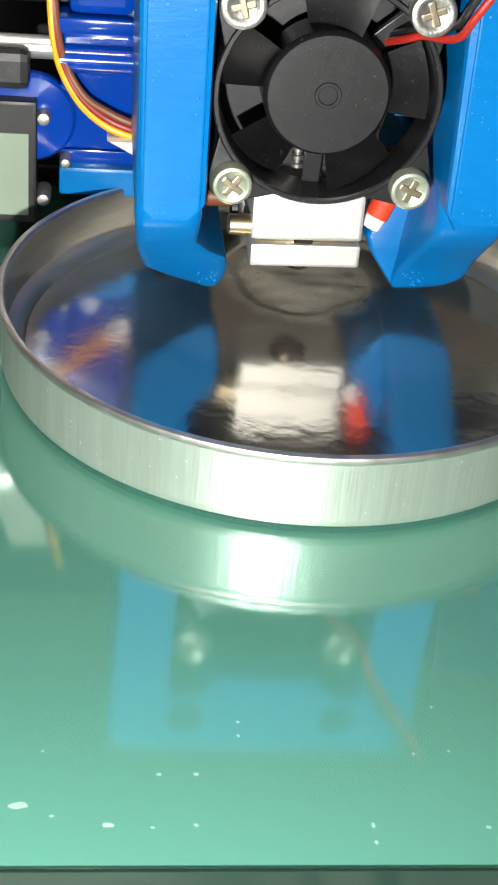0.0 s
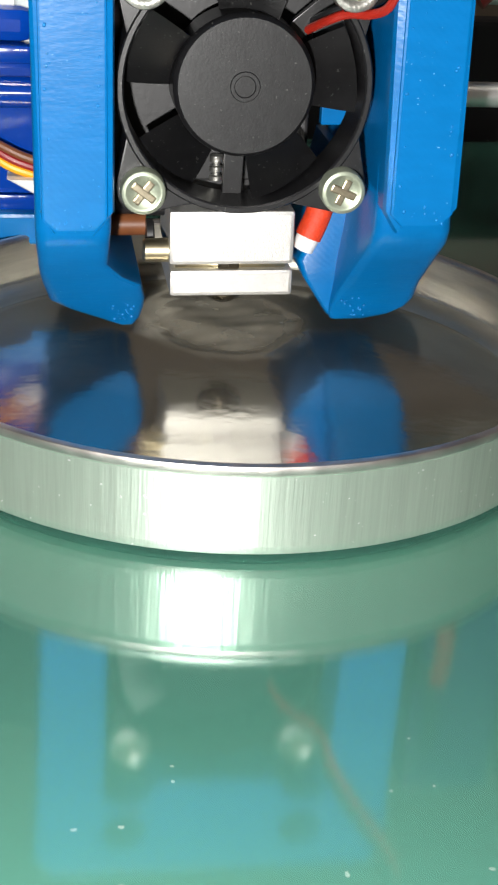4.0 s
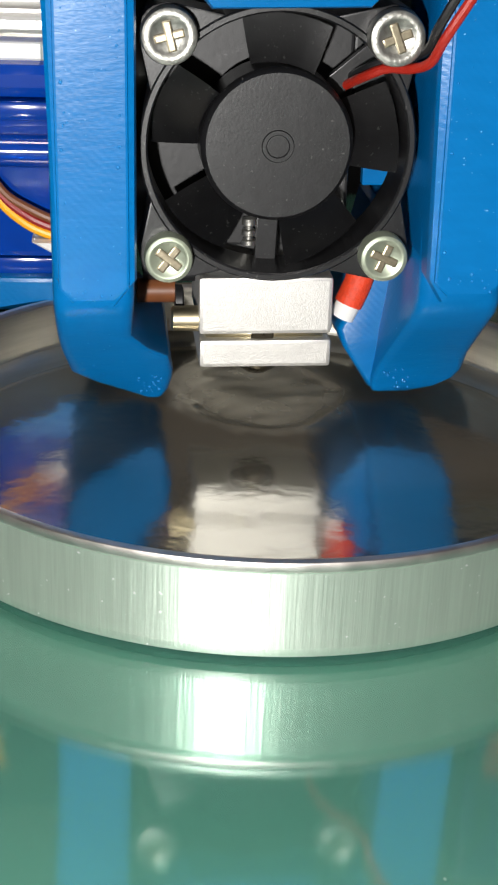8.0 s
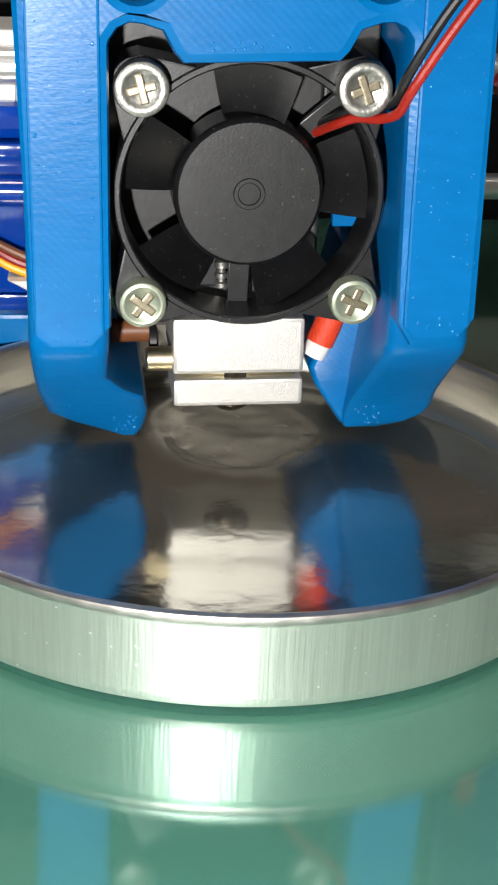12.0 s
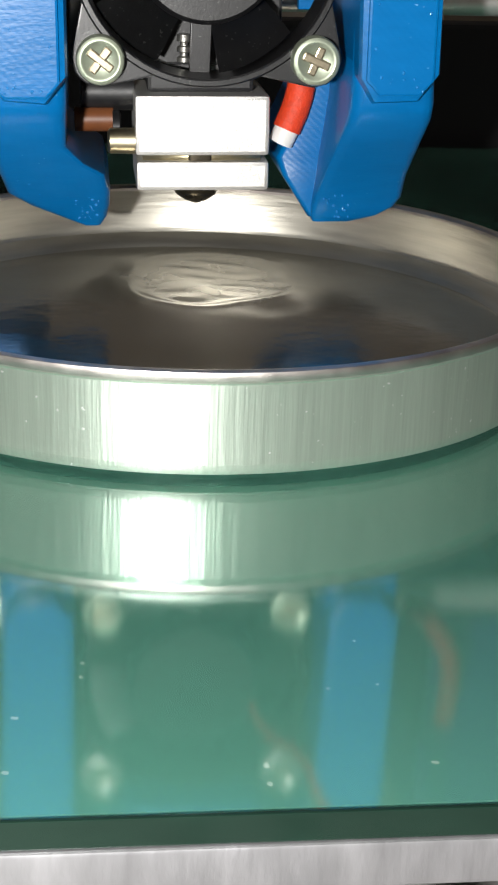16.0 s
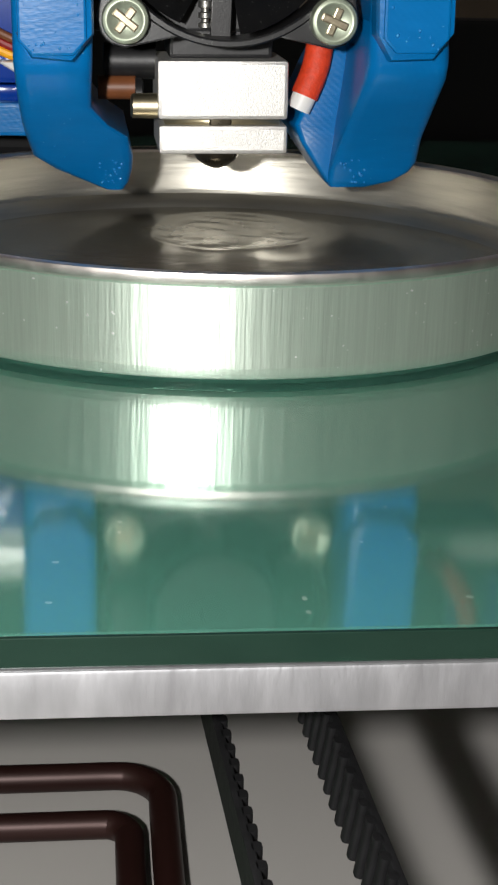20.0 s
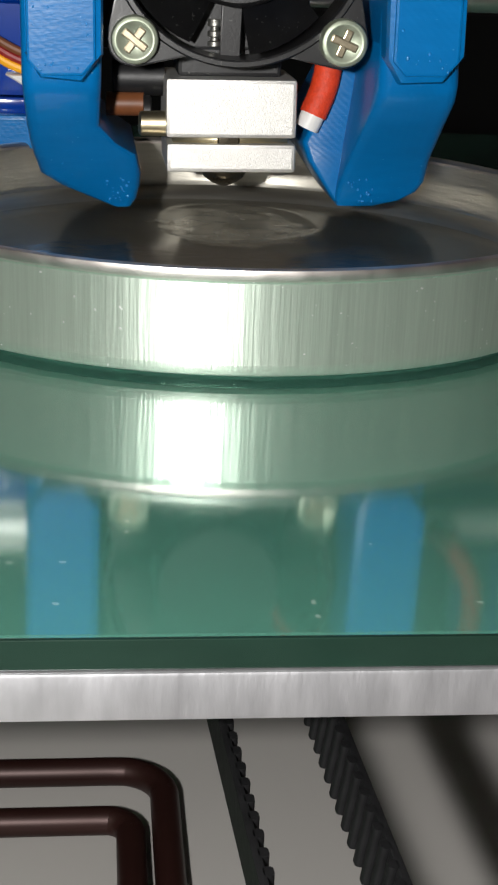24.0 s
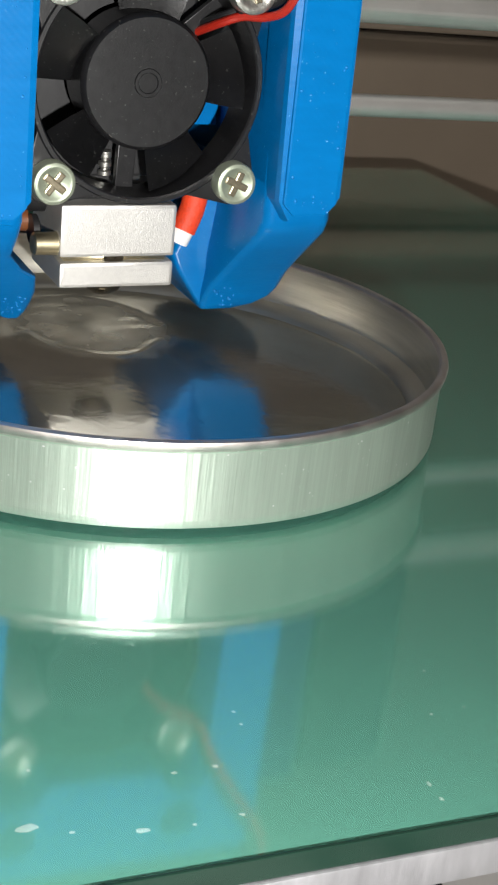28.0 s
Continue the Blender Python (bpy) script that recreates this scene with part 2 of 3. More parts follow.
def parted_water(m):
    """The air blows the water aside: bare wet tin in the middle, its pale colour also standing for the lit back wall's
    reflection, the water film round it, with a torn edge.
    """
    nt = m.node_tree
    bare = nt.nodes["Principled BSDF"]
    film = nt.nodes.new("ShaderNodeBsdfPrincipled")
    film.inputs["Base Color"].default_value = (0.60, 0.585, 0.53, 1)
    film.inputs["Metallic"].default_value, film.inputs["Roughness"].default_value = 0.96, 0.15
    tc, mp, size = nt.nodes.new("ShaderNodeTexCoord"), nt.nodes.new("ShaderNodeMapping"), nt.nodes.new("ShaderNodeVectorMath")
    mp.inputs["Location"].default_value, mp.inputs["Scale"].default_value = (0, -0.262, 0), (96.0, 79.4, 0)
    size.operation = "LENGTH"
    nz, add, edge, mix = nt.nodes.new("ShaderNodeTexNoise"), nt.nodes.new("ShaderNodeMath"), nt.nodes.new("ShaderNodeMapRange"), nt.nodes.new("ShaderNodeMixShader")
    nz.inputs["Scale"].default_value, nz.inputs["Detail"].default_value = 260, 3
    add.operation, add.inputs[1].default_value = "MULTIPLY_ADD", 0.5
    edge.inputs[1].default_value, edge.inputs[2].default_value = 0.75, 1.55
    nt.links.new(tc.outputs["Object"], mp.inputs[0])
    nt.links.new(mp.outputs[0], size.inputs[0])
    nt.links.new(tc.outputs["Object"], nz.inputs["Vector"])
    nt.links.new(nz.outputs["Fac"], add.inputs[0])
    nt.links.new(size.outputs["Value"], add.inputs[2])
    nt.links.new(add.outputs[0], edge.inputs[0])
    nt.links.new(edge.outputs[0], mix.inputs[0])
    nt.links.new(bare.outputs[0], mix.inputs[1])
    nt.links.new(film.outputs[0], mix.inputs[2])
    nt.links.new(mix.outputs[0], nt.nodes["Material Output"].inputs[0])


parted_water(M_RIPPLE)


# ---- mesh helpers ----
def part(name, bm, material, parent=None, label="", smooth=True, angle=35, flats=True):
    """Links a bmesh in millimetres as one mesh object."""
    bmesh.ops.scale(bm, vec=(MM, MM, MM), verts=bm.verts)
    bmesh.ops.recalc_face_normals(bm, faces=bm.faces)
    me = bpy.data.meshes.new(name)
    if smooth:
        lim = radians(angle)
        sizes = sorted(f.calc_area() for f in bm.faces)
        broad = 0.12 * sizes[-1] if flats and sizes[-1] > 8 * sizes[len(sizes) // 2] else 2 * sizes[-1] + 1
        for f in bm.faces:
            f.smooth = f.calc_area() < broad
        for e in bm.edges:
            if len(e.link_faces) == 2 and e.calc_face_angle(0) > lim:
                e.smooth = False
    bm.to_mesh(me)
    bm.free()
    me.materials.append(material)
    ob = new(name, me)
    if parent:
        ob.parent = parent
    if label:
        tagged(ob, label)
    return ob


def anchor(name, x=0, y=0, z=0):
    ob = new(name)
    ob.empty_display_size = 0.005
    ob.location = (x * MM, y * MM, z * MM)
    return ob


def box(x0, x1, y0, y1, z0, z1, bev=0.3, bm=None, seg=2):
    bm2 = bmesh.new()
    bmesh.ops.create_cube(bm2, size=1)
    for v in bm2.verts:
        v.co = Vector(((x0 + x1) / 2 + v.co.x * (x1 - x0), (y0 + y1) / 2 + v.co.y * (y1 - y0), (z0 + z1) / 2 + v.co.z * (z1 - z0)))
    if bev:
        bmesh.ops.bevel(bm2, geom=list(bm2.edges), offset=bev, segments=seg, affect="EDGES", profile=0.6)
    return join(bm, bm2)


def join(bm, bm2):
    if bm is None:
        return bm2
    me = bpy.data.meshes.new("tmp")
    bm2.to_mesh(me)
    bm2.free()
    bm.from_mesh(me)
    bpy.data.meshes.remove(me)
    return bm


def lathe(profile, n=48, bm=None, m=None, closed=False, a0=0.0, a1=2 * math.pi):
    """Turns (r, z) points round the z axis; m places it."""
    b = bmesh.new()
    full = abs(a1 - a0 - 2 * math.pi) < 1e-6
    cols = n if full else n + 1
    rings = []
    for r, z in profile:
        if r < 1e-6:
            rings.append([b.verts.new((0, 0, z))] * cols)
        else:
            rings.append([b.verts.new((r * math.cos(a0 + (a1 - a0) * i / n), r * math.sin(a0 + (a1 - a0) * i / n), z)) for i in range(cols)])
    pairs = list(zip(rings, rings[1:])) + ([(rings[-1], rings[0])] if closed else [])
    for p, q in pairs:
        for i in range(n):
            j = (i + 1) % cols
            face = []
            for v in (p[i], p[j], q[j], q[i]):
                if v not in face:
                    face.append(v)
            if len(face) > 2:
                b.faces.new(face)
    if m is not None:
        bmesh.ops.transform(b, matrix=m, verts=b.verts)
    return join(bm, b)


FRONT = Matrix.Rotation(radians(90), 4, "X")  # turns the z axis to point to -y, towards the camera


def at(x, y, z, r=None):
    return Matrix.Translation((x, y, z)) @ (r if r is not None else Matrix())


def plate(outline, holes, y0, y1, bev=0.0, bm=None):
    """A flat piece: an outline in x, z with holes, from y0 (front) to y1."""
    b = bmesh.new()
    edges = []
    for loop in [outline] + list(holes):
        vs = [b.verts.new((x, y0, z)) for x, z in loop]
        edges += [b.edges.new((vs[i], vs[(i + 1) % len(vs)])) for i in range(len(vs))]
    bmesh.ops.triangle_fill(b, edges=edges, use_beauty=True, use_dissolve=False)
    bmesh.ops.dissolve_limit(b, angle_limit=0.01, verts=b.verts, edges=b.edges)
    rim = [e for e in b.edges if len(e.link_faces) == 1]
    ext = bmesh.ops.extrude_face_region(b, geom=list(b.faces))
    moved = [v for v in ext["geom"] if isinstance(v, bmesh.types.BMVert)]
    for v in moved:
        v.co.y = y1
    if bev:
        es = [e for e in b.edges if len(e.link_faces) == 2 and e.calc_face_angle(0) > 0.8 and abs(e.verts[0].co.y - y0) < 1e-6 and abs(e.verts[1].co.y - y0) < 1e-6]
        bmesh.ops.bevel(b, geom=es, offset=bev, segments=2, affect="EDGES", profile=0.6)
    return join(bm, b)


def circle(cx, cz, r, n=24, a0=0.0, a1=360.0, rev=False):
    k = n if abs(a1 - a0) >= 360 else n + 1
    pts = [(cx + r * math.cos(radians(a0 + (a1 - a0) * i / n)), cz + r * math.sin(radians(a0 + (a1 - a0) * i / n))) for i in range(k)]
    return pts[::-1] if rev else pts


def loft(rows, bev, bm=None):
    """A solid of stacked rounded rectangles: rows of (z, x0, x1, y0, y1)."""
    b = bmesh.new()
    rings = []
    for z, x0, x1, y0, y1, *own in rows:
        ring = []
        bev = own[0] if own else bev
        for cx, cy, a in ((x1 - bev, y1 - bev, 0), (x0 + bev, y1 - bev, 90), (x0 + bev, y0 + bev, 180), (x1 - bev, y0 + bev, 270)):
            for k in range(4):
                t = radians(a + 30 * k)
                ring.append(b.verts.new((cx + bev * math.cos(t), cy + bev * math.sin(t), z)))
        rings.append(ring)
    for p, q in zip(rings, rings[1:]):
        for i in range(len(p)):
            j = (i + 1) % len(p)
            b.faces.new((p[i], p[j], q[j], q[i]))
    b.faces.new(rings[0])
    b.faces.new(rings[-1][::-1])
    return join(bm, b)


def tube(points, r, n=10, sub=6, bm=None):
    """A round wire through the points (Catmull-Rom)."""
    P = [Vector(p) for p in points]
    P = [2 * P[0] - P[1]] + P + [2 * P[-1] - P[-2]]
    line = []
    for i in range(1, len(P) - 2):
        for k in range(sub):
            t = k / sub
            a, b_, c, d = P[i - 1 : i + 3]
            line.append(0.5 * ((2 * b_) + (c - a) * t + (2 * a - 5 * b_ + 4 * c - d) * t * t + (3 * b_ - a - 3 * c + d) * t ** 3))
    line.append(P[-2])
    b = bmesh.new()
    rings = []
    up = Vector((0.3, 0.5, 0.8))
    for i, p in enumerate(line):
        tan = (line[min(i + 1, len(line) - 1)] - line[max(i - 1, 0)]).normalized()
        u = tan.cross(up).normalized()
        v = tan.cross(u)
        rings.append([b.verts.new(p + r * (math.cos(2 * math.pi * k / n) * u + math.sin(2 * math.pi * k / n) * v)) for k in range(n)])
    for p, q in zip(rings, rings[1:]):
        for k in range(n):
            b.faces.new((p[k], p[(k + 1) % n], q[(k + 1) % n], q[k]))
    b.faces.new(rings[0])
    b.faces.new(rings[-1])
    return join(bm, b)


# ---- structure: table, room, bed ----
TABLE_Z = -55


def setting():
    t = part("table_top", box(-900, 900, -700, 900, TABLE_Z - 30, TABLE_Z, 0), M_TABLE)
    tagged(t, "pale grey-white table top under the printer", "table", kind="structure")
    walls = (
        ("wall_back", (-1500, 1500, 1200, 1250, -800, 1700)),
        ("wall_left", (-1550, -1500, -1500, 1250, -800, 1700)),
        ("wall_right", (1500, 1550, -1500, 1250, -800, 1700)),
        ("wall_front", (-1500, 1500, -1550, -1500, -800, 1700)),
    )
    for name, b in walls:
        tagged(part(name, box(*b, 0), M_WALL), "plain tan room wall", "wall", kind="structure")
    tagged(part("ceiling", box(-1550, 1550, -1550, 1250, 1700, 1750, 0), M_CEIL), "plain white ceiling", "ceiling", kind="structure")
    tagged(part("floor", box(-1550, 1550, -1550, 1250, -850, -800, 0), M_WALL), "plain brown floor", "floor", kind="structure")


BED_DROP = -0.6  # the lid stands on its narrow bead, just clear of the glass
SPECKS = ((-33.7, -79.9, 1.7, 0.9), (-25.2, -82.4, 1.0, 0.6), (-20.4, -75.9, 0.45, 0.4), (-30.6, -81.3, 0.4, 0.3), (-46.9, -76.1, 0.4, 0.4), (-21.1, -82.7, 0.4, 0.3), (-31.8, -72.8, 0.3, 0.3), (-38.1, -54.0, 0.25, 0.25), (-12.1, -68.5, 0.35, 0.4), (-12.2, -70.5, 0.35, 0.4), (8.6, -66.0, 0.3, 0.3), (11.3, -82.7, 0.5, 0.45), (-16.7, -75.8, 0.45, 0.4), (-17.0, -82.4, 0.4, 0.4), (5.5, -72.9, 0.25, 0.3), (9.2, -72.5, 0.25, 0.25), (0.0, -82.4, 0.35, 0.6), (0.0, -84.6, 0.35, 0.5), (-45.6, -42.4, 0.8, 1.2), (-43.3, -43.0, 0.4, 0.5), (-47.2, -45.0, 0.4, 0.8))


def bed():
    a = anchor("heated_bed", 0, 0, BED_DROP)
    tagged(a, "heated printer bed with green glass on an aluminium plate", "printer bed")
    g = part("glass_plate", box(-110, 125, -88.0, 147, -0.5, 0, 0.1), M_GLASS, a, "clear green glass plate with small specks")
    g.visible_shadow = False
    part("green_backing", box(-110, 125, -87.95, 147, -2.3, -0.55, 0), M_BACK, a, "shiny green coating under the glass")
    part("glass_edge", box(-110, 125, -88.4, -88.02, -2.25, -0.12, 0.1), M_GLASSEDGE, a, "dark green polished glass edge")
    part("aluminium_plate", box(-111, 126, -88.7, 148, -5.7, -2.33, 0.25), M_ALU, a, "bare brushed aluminium plate edge")
    rnd = random.Random(4)
    for x, y, rx, ry in SPECKS:
        b = bmesh.new()
        c = b.verts.new((x, y, -0.51))
        ring = []
        for k in range(11):
            g = 2 * math.pi * k / 11
            q = rnd.uniform(0.65, 1.2)
            ring.append(b.verts.new((x + 0.6 * rx * q * math.cos(g), y + 0.6 * ry * q * math.sin(g), -0.546)))
        for k in range(11):
            b.faces.new((c, ring[k], ring[(k + 1) % 11]))
        part("residue_speck", b, M_SPECK, a, "small white dried speck")
    return a


PAN = (1.0, 5.4)
PAN_R = 42.35
RIM = 10.8
WATER_Z = 2.5
DISC_R = 18.0
DIMPLE = (3.6, 23.6)


def tin():
    a = anchor("tin_lid", PAN[0], PAN[1], 0)
    tagged(a, "round shallow tin lid with shiny brushed wall, standing on the glass", "tin lid")
    R = PAN_R
    prof = [(R - 4.2, 0.0), (R - 1.4, 0.05), (R - 0.75, 0.35), (R - 0.5, 0.9), (R - 0.45, 1.4), (R - 0.45, RIM - 1.5), (R - 0.25, RIM - 1.25)]
    part("foot_bead", lathe([(R - 4.4, 0.1), (R - 4.0, BED_DROP), (R - 2.2, BED_DROP), (R - 1.6, 0.06)], 120), M_PANIN, a)
    part("side_wall", lathe(prof, 160), M_PAN, a)
    rim = [(R - 0.25, RIM - 1.25), (R + 0.05, RIM - 1.0), (R + 0.17, RIM - 0.5), (R + 0.05, RIM - 0.12), (R - 0.35, RIM + 0.04), (R - 0.8, RIM - 0.05), (R - 1.05, RIM - 0.4), (R - 1.0, RIM - 0.8)]
    part("rolled_rim", lathe(rim, 160), M_PANRIM, a)
    part("inner_wall", lathe([(R - 1.0, RIM - 0.8), (R - 0.95, 4.8), (R - 1.3, 4.1), (R - 2.9, 3.5), (R - 3.6, 2.7), (R - 3.9, 2.3)], 160), M_TININ, a)
    inn = [(R - 3.9, 2.3), (R - 4.4, 1.0), (R - 5.0, 0.7), (0, 0.6)]
    part("inside", lathe(inn, 160), M_PANIN, a)
    b = bmesh.new()
    rings = []
    for i in range(7):
        u = i / 6
        rings.append([b.verts.new((u * (R - 3.9) * math.cos(g) + (1 - u) * (DIMPLE[0] - PAN[0] + DISC_R * math.cos(g)), u * (R - 3.9) * math.sin(g) + (1 - u) * (DIMPLE[1] - PAN[1] + DISC_R * math.sin(g)), WATER_Z)) for g in [2 * math.pi * k / 120 for k in range(120)]])
    for p, q in zip(rings, rings[1:]):
        for k in range(120):
            b.faces.new((p[k], q[k], q[(k + 1) % 120], p[(k + 1) % 120]))
    w = part("water", b, M_WATER)
    w.location = (PAN[0] * MM, PAN[1] * MM, 0)
    tagged(w, "thin clear layer of water in the tin lid", "water", kind="structure")
    return a


def water_disc():
    """The stirred middle of the water: a dimple under the nozzle and uneven ripples that fade to the edge."""
    b = bmesh.new()
    rnd = random.Random(11)
    waves = [(rnd.uniform(0.25, 0.75), rnd.uniform(0, 2 * math.pi), rnd.uniform(0, 6.28)) for _ in range(9)]
    small = [(rnd.uniform(0.7, 1.7), rnd.gauss(0, 0.45), rnd.uniform(0, 6.28)) for _ in range(7)]
    rings, n = [], 96
    for i in range(61):
        r = DISC_R * i / 60
        ring = []
        for k in range(n if i else 1):
            g = 2 * math.pi * k / n
            x, y = r * math.cos(g), r * math.sin(g)
            fade = max(0.0, 1 - (r / (DISC_R - 0.5)) ** 2) ** 1.2
            z = sum(0.095 * math.cos(f * (x * math.cos(d) + y * math.sin(d)) + p) for f, d, p in waves) * fade
            edge = 10.4 * (math.hypot(x / 10.4, (y - 3.3) / 12.6) - 1) - 0.5 * math.cos(3 * g) - 0.3 * math.cos(5 * g + 1)
            z += 0.12 * math.exp(-((edge - 0.4) / 1.0) ** 2) - 0.38 / (1 + math.exp(edge / 0.6))
            z += sum(0.017 * math.cos(f * (x * math.sin(d) + y * math.cos(d)) + p) for f, d, p in small) / (1 + math.exp((edge + 0.6) / 0.8))
            ring.append(b.verts.new((x, y, z)))
        rings.append(ring)
    for k in range(n):
        b.faces.new((rings[0][0], rings[1][k], rings[1][(k + 1) % n]))
    for p, q in zip(rings[1:], rings[2:]):
        for k in range(n):
            b.faces.new((p[k], q[k], q[(k + 1) % n], p[(k + 1) % n]))
    w = part("rippled_water", b, M_RIPPLE, angle=80)
    tagged(w, "rippled middle of the water blown by the air duct", "water", kind="structure")
    return w


def belts():
    for x, lean, side, tall in ((-5.1, 0.0, 1, 1.8), (3.2, 8.0, -1, 2.1)):
        a = anchor("drive_belt", x, -80, -15)
        a.rotation_euler = (0, radians(lean), radians(3))
        tagged(a, "black rubber toothed drive belt running under the bed", "belt", group="drive belts")
        part("band", box(-0.3, 0.3, -150, 180, -tall, tall, 0.1), M_BELT, a)
        tooth = None
        for k in range(75):
            if tooth is None:
                tooth = part("tooth", loft([(-tall, -0.35, 0.35, -0.5, 0.5), (tall, -0.35, 0.35, -0.5, 0.5)], 0.28), M_BELT, a)
                ob = tooth
            else:
                ob = new("tooth", tooth.data)
                ob.parent = a
            ob.location = (0.45 * side * MM, (-75 + 2.0 * k) * MM, 0)



def bronze_bars():
    a = anchor("nested_bars", -6.5, -20, TABLE_Z)
    tagged(a, "pair of nested dark bronze bent bars on the table", "bent bar")
    for d, w in ((0.0, 3.3), (6.6, 3.2)):
        ex, ey, r = -0.6 * d, -1.5 * d, 5.5 - d * 0.4
        pts = [(-90, ey, 2), (-30, ey, 2), (ex - r - 6, ey, 2), (ex - r, ey, 2)]
        pts += [(ex - r + r * math.sin(radians(g)), ey - r + r * math.cos(radians(g)), 2) for g in (22, 45, 68)]
        pts += [(ex, ey - r, 2), (ex, ey - r - 6, 2), (ex, -70, 2), (ex, -130, 2)]
        part("bar", tube(pts, w / 2, 18), M_COPPER, a, flats=False)
    return a


def green_sheet():
    a = part("green_sheet", plate([(-200, -160), (-66, -160), (-34.5, -66), (-25.0, -39.5), (-200, -39.5)], [], 0, 0.3), M_GREEN)
    a.location, a.rotation_euler = (0, 0, (TABLE_Z + 0.4) * MM), (radians(-90), 0, 0)
    tagged(a, "bright green paper sheet lying on the table", "paper")
    return a


def binder_clip():
    a = anchor("binder_clip", -21.5, -69, TABLE_Z)
    tagged(a, "small black binder clip with silver wire handles", "binder clip")
    part("clip_body", plate([(-3.6, 0), (-3.3, 0), (3.4, 3.5), (3.7, 3.2), (4.1, 3.7), (3.7, 4.3), (3.4, 4.1), (-3.3, 7.6), (-3.6, 7.6), (-3.9, 7.2), (-3.9, 0.4)], [], -8.5, 8.5, 0.15), M_BLACK, a, "black spring steel body")
    part("spine_edge", box(-4.15, -3.8, -8.3, 8.3, 0.5, 7.1, 0.1), M_STEEL, a, "worn bright spine edge")
    for z0, z1, z2 in ((4.6, 8.1, 9.6), (3.0, -0.2 + 0.7, 0.8)):
        pts = [(4.0, -2.6, z0), (0.5, -2.3, (z0 + z1) / 2), (-3.9, -1.7, z1), (-5.2, -1.6, z2), (-6.8, -2.9, z2), (-9.0, -2.9, z2), (-10.4, -1.6, z2), (-10.8, 0, z2), (-10.4, 1.6, z2), (-9.0, 2.9, z2), (-6.8, 2.9, z2), (-5.2, 1.6, z2), (-3.9, 1.7, z1), (0.5, 2.3, (z0 + z1) / 2), (4.0, 2.6, z0)]
        part("wire_handle", tube(pts, 0.38, 8), M_STEEL, a, "bent silver wire handle")
    return a


def wrench():
    a = anchor("wrench", 32, -71, TABLE_Z)
    a.rotation_euler = (0, 0, radians(36.5))
    tagged(a, "black forged steel wrench with raised lettering on the table", "wrench")
    out = [(-75, -4.4), (-20, -4.6), (10, -4.9), (18, -5.4)] + [(17 + 5.6 * math.cos(radians(g)), 5.6 * math.sin(radians(g))) for g in (-70, -40, -10, 20, 50, 80)] + [(10, 4.9), (-20, 4.6), (-75, 4.4)]
    h = part("handle", plate(out, [], 0, 6, 0.9), M_WRENCH, a)
    h.rotation_euler = (radians(-90), 0, 0)
    h.location = (0, 0, 6 * MM)
    for v in (1, -1):
        part("rail", box(-75, 16, v * 3.9 - 0.55, v * 3.9 + 0.55, 5.9, 6.7, 0.25), M_WRENCH, a)
    rnd = random.Random(5)
    # two words of raised letters too worn to read: bars of their size
    for first, last in ((-3.0, 14.0), (-17.0, -8.0)):
        x = first
        while x < last:
            w = rnd.uniform(1.2, 1.7)
            # letters share the handle's black; the lighter steel paints in their highlights
            part("raised_letter_bar", box(x, x + 0.5, -1.9, 1.9, 5.8, 6.5, 0.22), M_STEEL, a)
            for z0 in rnd.sample((-1.9, -0.3, 1.3), rnd.choice((1, 2))):
                part("raised_letter_bar", box(x + 0.3, x + w, z0, z0 + 0.55, 5.8, 6.45, 0.22), M_STEEL, a)
            if rnd.random() < 0.5:
                part("raised_letter_bar", box(x + w - 0.4, x + w, -1.7, 1.7, 5.8, 6.45, 0.18), M_STEEL, a)
            x += w + 0.75
    return a


def rear_frame():
    p = part("rear_panel", box(-300, 92, 152, 160, -60, 24, 1), M_DARK)
    tagged(p, "black rear panel of the printer frame", "panel", kind="structure")
    q = part("base_box", box(-300, -118, 40, 150, -60, -8, 1), M_DARK)
    tagged(q, "black base housing of the printer", "housing", kind="structure")
    s = anchor("cardboard_box")
    tagged(s, "tan cardboard box standing behind the printer", "box")
    part("carton", box(110, 330, 190, 360, -55, 26, 2), M_CARTON, s)
    part("lid_flap", box(109, 331, 189, 361, 26.5, 34, 1), M_CARTON, s)


def gantry():
    out = []
    for z, r in ((46.5, 2.7), (31, 1.8)):
        a = part("guide_rod", lathe([(0, -260), (r, -259.5), (r, 259.5), (0, 260)], 32, m=Matrix.Rotation(radians(90), 4, "Y")), M_ROD)
        tagged(a, "polished steel guide rod of the printer gantry", "guide rod", group="guide rods")
        out.append((a, (0, 44, z)))
    m = anchor("motor_housing")
    tagged(m, "dark blue plastic housing on the printer gantry", "housing")
    part("shell", box(33, 50, 60, 95, 50, 95, 1.5), M_NAVY, m)
    part("shell_block", box(52, 70, 62, 95, 48.5, 95, 1.0), M_BLACK, m)
    out.append((m, (11, -9, 5)))
    c = part("power_cable", tube([(37.8, 38, 45.3), (40.4, 38.5, 47.8), (43, 39, 51.1), (45, 39.5, 55.5), (45.6, 40, 60.6), (45.2, 40.5, 68)], 1.7, 14), M_DKRED)
    tagged(c, "thick red insulated cable behind the print head", "cable")
    out.append((c, (0, 0, 0)))
    return out


